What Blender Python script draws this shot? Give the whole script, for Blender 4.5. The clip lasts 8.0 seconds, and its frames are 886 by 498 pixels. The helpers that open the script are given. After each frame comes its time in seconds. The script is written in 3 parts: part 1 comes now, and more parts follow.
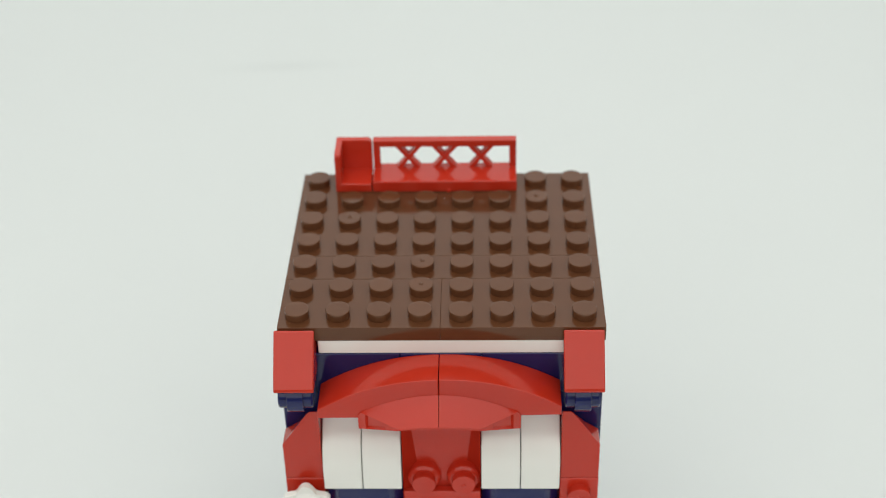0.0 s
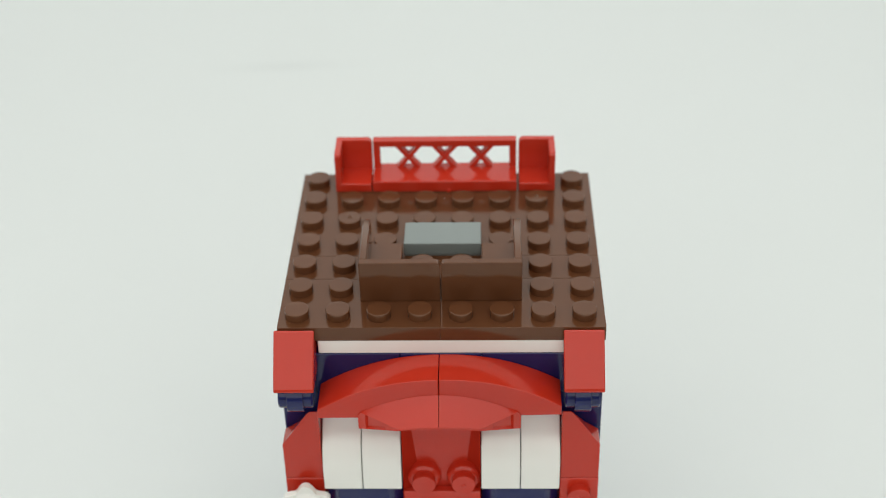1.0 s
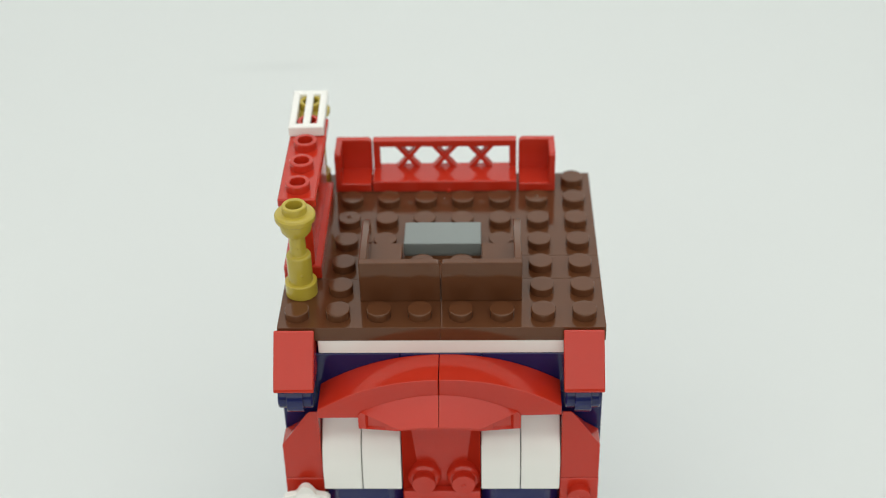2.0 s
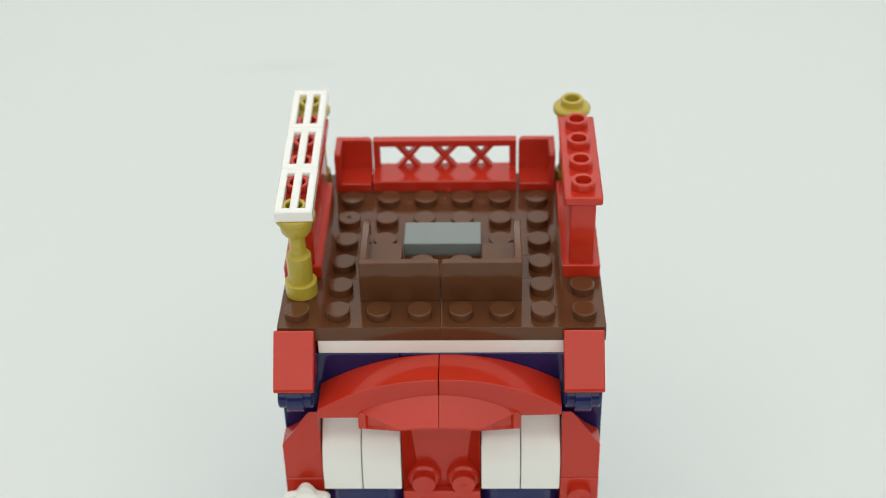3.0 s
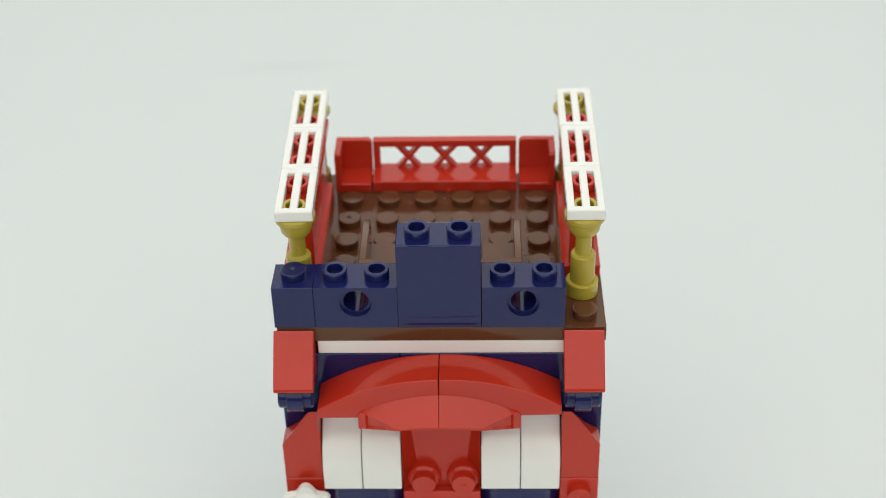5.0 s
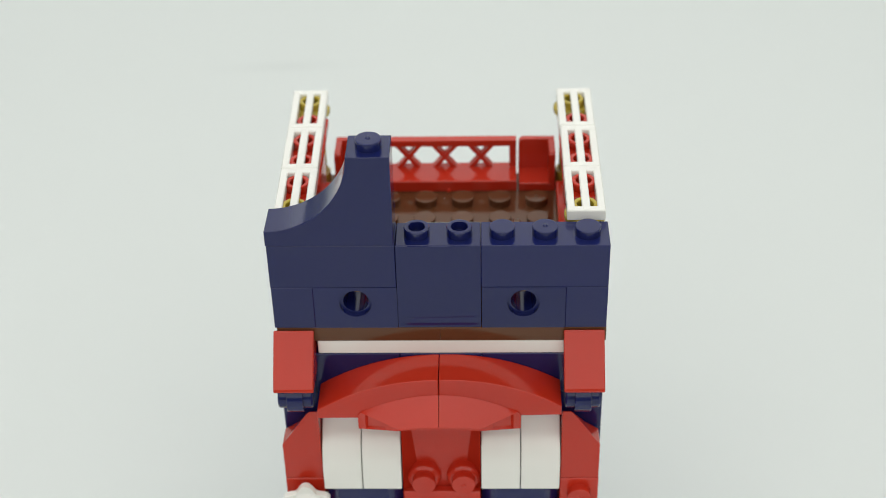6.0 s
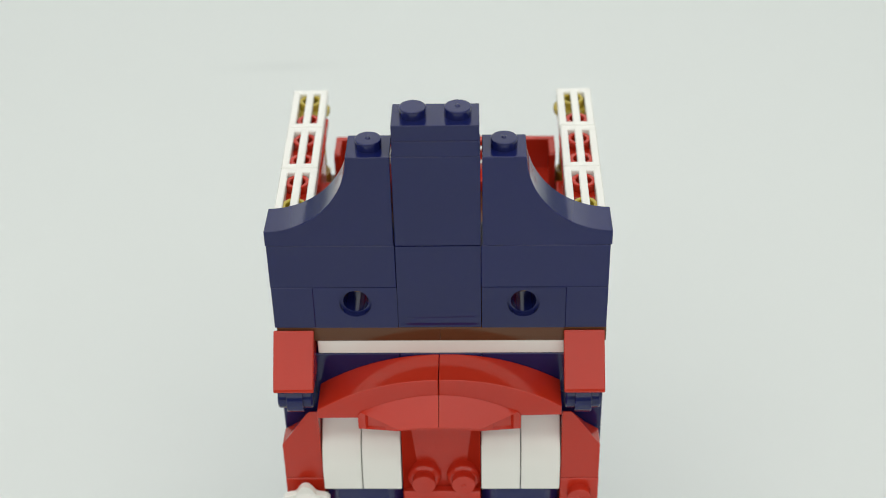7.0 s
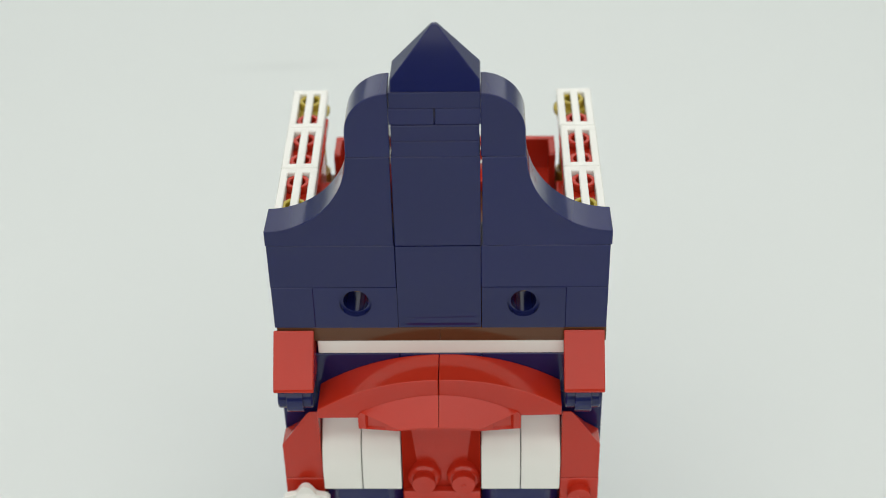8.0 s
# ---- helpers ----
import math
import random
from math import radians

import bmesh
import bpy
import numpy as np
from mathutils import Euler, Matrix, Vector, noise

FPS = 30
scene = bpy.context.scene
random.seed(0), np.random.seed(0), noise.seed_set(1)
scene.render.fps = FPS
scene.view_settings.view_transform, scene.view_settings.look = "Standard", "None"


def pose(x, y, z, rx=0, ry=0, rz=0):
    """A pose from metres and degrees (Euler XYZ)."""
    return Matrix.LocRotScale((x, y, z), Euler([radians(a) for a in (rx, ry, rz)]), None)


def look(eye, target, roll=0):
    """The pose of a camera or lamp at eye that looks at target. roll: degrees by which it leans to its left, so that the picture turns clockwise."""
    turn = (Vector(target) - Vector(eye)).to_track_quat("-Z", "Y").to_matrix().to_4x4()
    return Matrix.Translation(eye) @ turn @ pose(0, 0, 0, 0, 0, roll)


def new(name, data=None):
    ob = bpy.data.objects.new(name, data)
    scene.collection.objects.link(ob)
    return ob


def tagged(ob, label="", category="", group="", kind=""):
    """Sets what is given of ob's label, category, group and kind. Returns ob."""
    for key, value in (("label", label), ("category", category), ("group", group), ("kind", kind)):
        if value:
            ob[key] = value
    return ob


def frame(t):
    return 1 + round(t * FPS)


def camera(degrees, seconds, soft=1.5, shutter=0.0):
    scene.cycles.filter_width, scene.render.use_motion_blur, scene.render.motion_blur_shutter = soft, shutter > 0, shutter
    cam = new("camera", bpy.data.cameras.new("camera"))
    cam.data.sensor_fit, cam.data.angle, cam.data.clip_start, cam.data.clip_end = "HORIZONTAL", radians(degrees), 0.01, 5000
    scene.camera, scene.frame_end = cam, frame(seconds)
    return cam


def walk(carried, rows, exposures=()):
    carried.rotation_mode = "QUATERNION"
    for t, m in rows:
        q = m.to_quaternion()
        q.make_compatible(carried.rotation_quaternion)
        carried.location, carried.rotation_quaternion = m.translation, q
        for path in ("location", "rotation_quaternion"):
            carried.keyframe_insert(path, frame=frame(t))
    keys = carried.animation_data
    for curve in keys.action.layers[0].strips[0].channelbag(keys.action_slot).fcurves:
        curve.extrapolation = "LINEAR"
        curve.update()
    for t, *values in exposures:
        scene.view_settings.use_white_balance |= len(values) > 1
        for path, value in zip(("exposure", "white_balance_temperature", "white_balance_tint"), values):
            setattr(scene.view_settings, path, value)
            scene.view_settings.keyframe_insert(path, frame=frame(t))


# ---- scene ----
T = 102.4                      # height of the brown roof deck above the table, mm
cam = camera(34.24, 8.0, soft=0.85)
EYE = look((0.0084, -0.21816, 0.17124 + T / 1000), (-0.04756, 1.41959, -0.97535 + T / 1000), -1.41)
cam.data.dof.use_dof, cam.data.dof.focus_distance, cam.data.dof.aperture_fstop = True, 0.268, 16.5
walk(cam, [(0.0, EYE), (8.0, EYE)], [(0.0, 0.0), (4.5, -0.02), (8.0, -0.07)])

# ---- light: a white photo table between unseen added softboxes, in a dim room ----
world = bpy.data.worlds.new("room_air")
scene.world = world
world.use_nodes = True
world.node_tree.nodes["Background"].inputs[0].default_value = (0.90, 0.96, 1.0, 1)
world.node_tree.nodes["Background"].inputs[1].default_value = 0.05


def softbox(name, eye, target, sx, sy, watts, colour):
    lamp = bpy.data.lights.new(name, "AREA")
    lamp.shape, lamp.size, lamp.size_y = "RECTANGLE", sx, sy
    lamp.energy, lamp.color = watts, colour
    ob = new(name, lamp)
    ob.matrix_world = look(eye, target)
    return ob


softbox("softbox_back", (0.0, 0.53, 0.62), (0.0, 0.05, 0.08), 1.15, 0.87, 2.75, (0.985, 1.0, 0.98))
softbox("softbox_top", (0.0, 0.03, 0.66), (0.0, 0.05, 0.0), 0.50, 0.40, 0.75, (0.985, 1.0, 0.98))
softbox("softbox_front", (0.0, -0.58, 0.66), (0.0, 0.0, 0.10), 1.5, 0.95, 5.3, (1.0, 0.99, 0.95))
# unseen fill lamps, added to brighten the navy bricks from both sides
for side in (-1, 1):
    softbox("fill_side", (side * 0.68, 0.22, 0.42), (0.0, 0.10, 0.07), 1.2, 0.62, 0.65, (0.985, 1.0, 0.98))


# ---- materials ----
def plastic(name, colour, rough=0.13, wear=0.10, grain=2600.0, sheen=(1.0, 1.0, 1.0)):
    m = bpy.data.materials.new(name)
    m.use_nodes = True
    nt = m.node_tree
    b = nt.nodes["Principled BSDF"]
    tex = nt.nodes.new("ShaderNodeTexCoord")
    info = nt.nodes.new("ShaderNodeObjectInfo")
    # slow drift of pigment, finer mottling and a little piece to piece change
    n1 = nt.nodes.new("ShaderNodeTexNoise")
    n1.inputs["Scale"].default_value = 160.0
    n1.inputs["Detail"].default_value = 3.0
    nt.links.new(tex.outputs["Object"], n1.inputs["Vector"])
    n2 = nt.nodes.new("ShaderNodeTexNoise")
    n2.inputs["Scale"].default_value = grain
    n2.inputs["Detail"].default_value = 4.0
    nt.links.new(tex.outputs["Object"], n2.inputs["Vector"])
    add = nt.nodes.new("ShaderNodeMath")
    add.operation = "MULTIPLY_ADD"
    nt.links.new(n1.outputs["Fac"], add.inputs[0])
    add.inputs[1].default_value = 0.6
    nt.links.new(info.outputs["Random"], add.inputs[2])
    mix = nt.nodes.new("ShaderNodeMix")
    mix.data_type = "RGBA"
    mix.inputs["A"].default_value = (*[c * (1 - wear) for c in colour], 1)
    mix.inputs["B"].default_value = (*[min(c * (1 + wear), 0.9) for c in colour], 1)
    sc = nt.nodes.new("ShaderNodeMath")
    sc.operation = "MULTIPLY"
    sc.inputs[1].default_value = 0.62
    nt.links.new(add.outputs[0], sc.inputs[0])
    nt.links.new(sc.outputs[0], mix.inputs["Factor"])
    cells = nt.nodes.new("ShaderNodeTexVoronoi")
    cells.inputs["Scale"].default_value = 260.0
    nt.links.new(tex.outputs["Object"], cells.inputs["Vector"])
    near = nt.nodes.new("ShaderNodeMath")
    near.operation = "LESS_THAN"
    near.inputs[1].default_value = 0.045
    nt.links.new(cells.outputs["Distance"], near.inputs[0])
    few = nt.nodes.new("ShaderNodeMath")
    few.operation = "LESS_THAN"
    few.inputs[1].default_value = 0.05
    tone = nt.nodes.new("ShaderNodeSeparateColor")
    nt.links.new(cells.outputs["Color"], tone.inputs[0])
    nt.links.new(tone.outputs[0], few.inputs[0])
    dust = nt.nodes.new("ShaderNodeMath")
    dust.operation = "MULTIPLY"
    nt.links.new(near.outputs[0], dust.inputs[0])
    nt.links.new(few.outputs[0], dust.inputs[1])
    thin = nt.nodes.new("ShaderNodeMath")
    thin.operation = "MULTIPLY"
    thin.inputs[1].default_value = 0.6
    nt.links.new(dust.outputs[0], thin.inputs[0])
    dusty = nt.nodes.new("ShaderNodeMix")
    dusty.data_type = "RGBA"
    dusty.inputs["B"].default_value = (0.6, 0.6, 0.58, 1)
    nt.links.new(thin.outputs[0], dusty.inputs["Factor"])
    nt.links.new(mix.outputs["Result"], dusty.inputs["A"])
    nt.links.new(dusty.outputs["Result"], b.inputs["Base Color"])
    ramp = nt.nodes.new("ShaderNodeMapRange")
    ramp.inputs["To Min"].default_value = rough * 0.9
    ramp.inputs["To Max"].default_value = rough * 1.15
    nt.links.new(n2.outputs["Fac"], ramp.inputs["Value"])
    nt.links.new(ramp.outputs["Result"], b.inputs["Roughness"])
    # fine mould streaks that run across the piece
    run = nt.nodes.new("ShaderNodeMapping")
    run.inputs["Scale"].default_value = (0.06, 1.0, 1.0)
    nt.links.new(tex.outputs["Object"], run.inputs["Vector"])
    n3 = nt.nodes.new("ShaderNodeTexNoise")
    n3.inputs["Scale"].default_value = 2200.0
    n3.inputs["Detail"].default_value = 2.0
    nt.links.new(run.outputs["Vector"], n3.inputs["Vector"])
    both = nt.nodes.new("ShaderNodeMath")
    both.operation = "MULTIPLY_ADD"
    both.inputs[1].default_value = 0.12
    nt.links.new(n3.outputs["Fac"], both.inputs[0])
    nt.links.new(n1.outputs["Fac"], both.inputs[2])
    bump = nt.nodes.new("ShaderNodeBump")
    bump.inputs["Strength"].default_value = 0.09
    bump.inputs["Distance"].default_value = 0.0001
    nt.links.new(both.outputs[0], bump.inputs["Height"])
    nt.links.new(bump.outputs["Normal"], b.inputs["Normal"])
    b.inputs["IOR"].default_value = 1.49
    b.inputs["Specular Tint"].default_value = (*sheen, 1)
    return m


RED = plastic("red_plastic", (0.54, 0.030, 0.012), rough=0.13)
NAVY = plastic("navy_plastic", (0.0080, 0.0125, 0.088), rough=0.13)
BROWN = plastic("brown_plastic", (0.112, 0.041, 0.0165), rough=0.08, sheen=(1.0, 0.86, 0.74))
WHITE = plastic("white_plastic", (0.885, 0.875, 0.82), wear=0.02)
YELLOW = plastic("yellow_plastic", (0.48, 0.37, 0.045), wear=0.14)
GREY = plastic("grey_plastic", (0.235, 0.268, 0.255), rough=0.2)


def paper(name, colour, relief):
    m = bpy.data.materials.new(name)
    m.use_nodes = True
    nt = m.node_tree
    b = nt.nodes["Principled BSDF"]
    tex = nt.nodes.new("ShaderNodeTexCoord")
    n1 = nt.nodes.new("ShaderNodeTexNoise")
    n1.inputs["Scale"].default_value = 5.0
    n1.inputs["Detail"].default_value = 3.0
    nt.links.new(tex.outputs["Object"], n1.inputs["Vector"])
    n2 = nt.nodes.new("ShaderNodeTexNoise")
    n2.inputs["Scale"].default_value = 900.0
    nt.links.new(tex.outputs["Object"], n2.inputs["Vector"])
    mix = nt.nodes.new("ShaderNodeMix")
    mix.data_type = "RGBA"
    mix.inputs["A"].default_value = (*[c * 0.97 for c in colour], 1)
    mix.inputs["B"].default_value = (*colour, 1)
    nt.links.new(n1.outputs["Fac"], mix.inputs["Factor"])
    # a faint dusty smear on the sheet behind the house
    place = nt.nodes.new("ShaderNodeMapping")
    place.vector_type = "TEXTURE"
    place.inputs["Location"].default_value = (-0.0719, 0.3029, 0.0)
    place.inputs["Rotation"].default_value = (0, 0, radians(4))
    place.inputs["Scale"].default_value = (0.045, 0.0055, 0.05)
    nt.links.new(tex.outputs["Object"], place.inputs["Vector"])
    blob = nt.nodes.new("ShaderNodeTexGradient")
    blob.gradient_type = "QUADRATIC_SPHERE"
    nt.links.new(place.outputs["Vector"], blob.inputs["Vector"])
    smear = nt.nodes.new("ShaderNodeMix")
    smear.data_type = "RGBA"
    smear.inputs["B"].default_value = (*[c * 0.90 for c in colour], 1)
    nt.links.new(blob.outputs["Fac"], smear.inputs["Factor"])
    nt.links.new(mix.outputs["Result"], smear.inputs["A"])
    nt.links.new(smear.outputs["Result"], b.inputs["Base Color"])
    bump = nt.nodes.new("ShaderNodeBump")
    bump.inputs["Strength"].default_value = relief
    bump.inputs["Distance"].default_value = 0.0003
    nt.links.new(n2.outputs["Fac"], bump.inputs["Height"])
    nt.links.new(bump.outputs["Normal"], b.inputs["Normal"])
    b.inputs["Roughness"].default_value = 0.75
    return m


PAPER = paper("white_paper", (0.772, 0.804, 0.787), 0.1)
ROOM = paper("room_paint", (0.50, 0.50, 0.50), 0.2)


# ---- mesh helpers: all shapes in millimetres ----
def mesh_of(name, bm, material, crease=24):
    bmesh.ops.recalc_face_normals(bm, faces=bm.faces)
    bmesh.ops.scale(bm, vec=(0.001, 0.001, 0.001), verts=bm.verts)
    me = bpy.data.meshes.new(name)
    bm.to_mesh(me)
    bm.free()
    me.materials.append(material)
    me.shade_smooth()
    me.set_sharp_from_angle(angle=radians(crease))
    return me


def part(name, bm, material, parent=None, label="", crease=24):
    ob = new(name, mesh_of(name, bm, material, crease))
    ob.parent = parent
    return tagged(ob, label=label)


def soften(bm, width, segments=1):
    edges = [e for e in bm.edges if len(e.link_faces) == 2 and e.calc_face_angle(0) > radians(32)]
    if width:
        bmesh.ops.bevel(bm, geom=edges, offset=width, segments=segments, affect="EDGES", profile=0.6, clamp_overlap=True)
    return bm


def add_box(bm, x0, x1, y0, y1, z0, z1):
    m = Matrix.LocRotScale(((x0 + x1) / 2, (y0 + y1) / 2, (z0 + z1) / 2), None, (x1 - x0, y1 - y0, z1 - z0))
    bmesh.ops.create_cube(bm, size=1.0, matrix=m)
    return bm


def box(x0, x1, y0, y1, z0, z1, bevel=0.18):
    return soften(add_box(bmesh.new(), x0, x1, y0, y1, z0, z1), bevel)


def add_prism(bm, outline, axis, a, b):
    """A closed outline drawn out along an axis: (x, z) along y, (y, z) along x, (x, y) along z."""
    def at(p, d):
        return {"y": (p[0], d, p[1]), "x": (d, p[0], p[1]), "z": (p[0], p[1], d)}[axis]
    lo = [bm.verts.new(at(p, a)) for p in outline]
    hi = [bm.verts.new(at(p, b)) for p in outline]
    bm.faces.new(lo)
    bm.faces.new(hi[::-1])
    n = len(outline)
    for i in range(n):
        bm.faces.new((lo[i], hi[i], hi[(i + 1) % n], lo[(i + 1) % n]))
    bmesh.ops.recalc_face_normals(bm, faces=bm.faces)
    return bm


def prism(outline, axis, a, b, bevel=0.15):
    return soften(add_prism(bmesh.new(), outline, axis, a, b), bevel)


def add_lathe(bm, profile, seg=32, m=None):
    """Turns a closed (r, z) profile about z; where r is 0 the ring closes to a point."""
    rings = []
    for r, z in profile:
        if r == 0:
            rings.append([bm.verts.new((0, 0, z))])
        else:
            rings.append([bm.verts.new((r * math.cos(2 * math.pi * i / seg), r * math.sin(2 * math.pi * i / seg), z)) for i in range(seg)])
    made = [v for r in rings for v in r]
    pairs = list(zip(rings, rings[1:]))
    if len(rings[0]) > 1 and len(rings[-1]) > 1:
        pairs.append((rings[-1], rings[0]))
    for p, q in pairs:
        for i in range(seg):
            j = (i + 1) % seg
            if len(p) == 1:
                bm.faces.new((p[0], q[i], q[j]))
            elif len(q) == 1:
                bm.faces.new((p[i], q[0], p[j]))
            else:
                bm.faces.new((p[i], q[i], q[j], p[j]))
    if m is not None:
        bmesh.ops.transform(bm, matrix=m, verts=made)
    return bm


def arc(cx, cz, r, a0, a1, n):
    return [(cx + r * math.cos(radians(a0 + (a1 - a0) * i / n)), cz + r * math.sin(radians(a0 + (a1 - a0) * i / n))) for i in range(n + 1)]


STUDS = {}


def stud(parent, material, x, y, z, kind="solid", turn=(0, 0, 0)):
    """A round stud, 4.8 mm wide and 1.7 mm high; marked ones have a moulding dimple, open ones are tubes."""
    key = (material.name, kind)
    if key not in STUDS:
        bm = bmesh.new()
        if kind == "open":
            add_lathe(bm, [(2.42, -0.05), (2.42, 1.5), (2.3, 1.68), (2.14, 1.7), (1.66, 1.7), (1.55, 1.62), (1.55, 0.05), (1.5, -0.05)])
        elif kind == "marked":
            add_lathe(bm, [(0, 2.02), (0.16, 2.0), (0.32, 1.93), (0.44, 1.82), (0.5, 1.71), (0.6, 1.7), (0.84, 1.7), (2.1, 1.7), (2.22, 1.7), (2.33, 1.67), (2.4, 1.59), (2.42, 1.48), (2.42, 1.3), (2.42, -0.05), (0, -0.05)])
        else:
            add_lathe(bm, [(0, 1.7), (2.1, 1.7), (2.22, 1.7), (2.33, 1.67), (2.4, 1.59), (2.42, 1.48), (2.42, 1.3), (2.42, -0.05), (0, -0.05)])
        STUDS[key] = mesh_of("stud", bm, material)
    ob = new("stud", STUDS[key])
    ob.parent = parent
    ob.matrix_basis = pose(x / 1000, y / 1000, z / 1000, *turn)
    return ob


# ---- setting: paper sheet on the table, unseen room added round it ----
def build_setting():
    nx, ny = 120, 120
    xs = np.linspace(-0.82, 0.82, nx)
    run = np.linspace(0.0, 2.2, ny)
    verts, faces = [], []
    for s in run:
        if s < 1.38:
            y, z = -0.46 + s, 0.0
        elif s < 1.38 + 0.2 * math.pi / 2:
            a = (s - 1.38) / 0.2
            y, z = 0.92 + 0.2 * math.sin(a), 0.2 - 0.2 * math.cos(a)
        else:
            y, z = 1.12, 0.2 + s - 1.38 - 0.2 * math.pi / 2
        for x in xs:
            verts.append((x, y, z))
    for j in range(ny - 1):
        for i in range(nx - 1):
            faces.append((j * nx + i, j * nx + i + 1, (j + 1) * nx + i + 1, (j + 1) * nx + i))
    me = bpy.data.meshes.new("ground")
    me.from_pydata(verts, [], faces)
    me.materials.append(PAPER)
    me.shade_smooth()
    sheet = new("ground", me)
    tagged(sheet, "smooth white paper sweep on the table", "backdrop", kind="structure")
    thick = sheet.modifiers.new("thickness", "SOLIDIFY")
    thick.thickness, thick.offset = 0.002, -1.0
    # unseen room shell; its grey is set for what the bricks reflect
    for name, dims in (("wall_west", (-1060, -1000, -1160, 1300, -750, 1060)), ("wall_east", (1000, 1060, -1160, 1300, -750, 1060)),
                       ("wall_north", (-1000, 1000, 1240, 1300, -750, 1060)), ("wall_south", (-1000, 1000, -1160, -1100, -750, 1060)),
                       ("ceiling", (-1060, 1060, -1160, 1300, 1060, 1120)), ("floor", (-1060, 1060, -1160, 1300, -810, -750)),
                       ("table_top", (-860, 860, -520, 910, -45, -4))):
        ob = part(name, box(*dims, bevel=0), ROOM)
        tagged(ob, "plain grey surface of the dim room, added out of view", name.split("_")[0], kind="structure")
    # unseen white panels, added to bounce light onto the house and its reflections
    for name, x in (("wall_flat_west", -815), ("wall_flat_east", 800)):
        ob = part(name, box(x, x + 15, -455, 1110, 0.5, 930, bevel=0), PAPER)
        tagged(ob, "plain white panel added out of view to reflect light", "reflector", kind="structure")


build_setting()


# ---- the toy house that stands from the start ----
def rel(bm):
    """From heights over the roof deck to heights over the table."""
    bmesh.ops.translate(bm, vec=(0, 0, T), verts=bm.verts)
    return bm


house = new("toy_house")
tagged(house, "half-built toy house of red, navy, white and brown plastic bricks", "toy house")
MARKED = {(1, 4), (6, 5), (3, 1), (3, 2)}


def deck_plate(c0, c1, r0, r1):
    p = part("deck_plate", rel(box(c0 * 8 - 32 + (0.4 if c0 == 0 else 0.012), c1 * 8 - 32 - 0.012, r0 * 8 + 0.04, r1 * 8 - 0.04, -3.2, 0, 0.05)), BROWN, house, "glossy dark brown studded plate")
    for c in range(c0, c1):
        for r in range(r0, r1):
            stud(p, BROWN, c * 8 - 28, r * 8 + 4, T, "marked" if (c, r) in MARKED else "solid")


deck_plate(0, 4, 0, 2)
deck_plate(4, 8, 0, 2)
deck_plate(0, 8, 2, 3)
deck_plate(0, 8, 3, 7)
part("white_plate", rel(box(-23.95, 23.95, 0.1, 55.9, -6.4, -3.25)), WHITE, house, "white flat plate under the deck")


def sloped_end(x0):
    out = [(8.0, -9.85), (8.0, -3.3), (-0.15, -3.3), (-0.15, -0.35), (-0.6, -0.35), (-7.9, -9.1), (-7.9, -9.85)]
    part("slope_brick", rel(prism(out, "x", x0 + 0.1, x0 + 7.9, 0.2)), RED, house, "red sloped roof brick", 12)


def clip(x0):
    bm = bmesh.new()
    turn = Matrix.Translation((x0, 0, 0)) @ Matrix.Rotation(radians(90), 4, "Y")
    add_lathe(bm, [(0, 0.5), (2.6, 0.5), (2.8, 0.8), (2.8, 7.0), (2.6, 7.3), (0, 7.3)], 28, Matrix.Translation((0, -3.6, -13.5)) @ turn)
    add_lathe(bm, [(0, 2.3), (3.5, 2.3), (3.6, 2.4), (3.6, 5.4), (3.5, 5.5), (0, 5.5)], 28, Matrix.Translation((0, -3.6, -13.5)) @ turn)
    add_box(bm, x0 + 0.4, x0 + 7.6, -3.4, 0.5, -16, -9.7)
    part("hinge_barrel", rel(bm), NAVY, house, "navy hinge barrel")


for x0 in (-32, 24):
    sloped_end(x0)
    clip(x0)


def curve(x):
    """Height of the big pediment over its run from the middle, 0 to 24 mm."""
    return -6.5 - 7.2 * (x / 24.0) ** 2.2


def pediment(side):
    xs = [0.08 + (23.7 - 0.08) * i / 20 for i in range(21)]
    out = [(side * x, curve(x) + 0.45 * side * x / 24) for x in xs] + [(side * xs[-1], -15.7 + 0.4 * side), (side * xs[0], -15.9)]
    part("curved_slope", rel(prism(out, "y", -7.95, -0.02, 0.12)), RED, house, "red curved slope brick of the big arch")


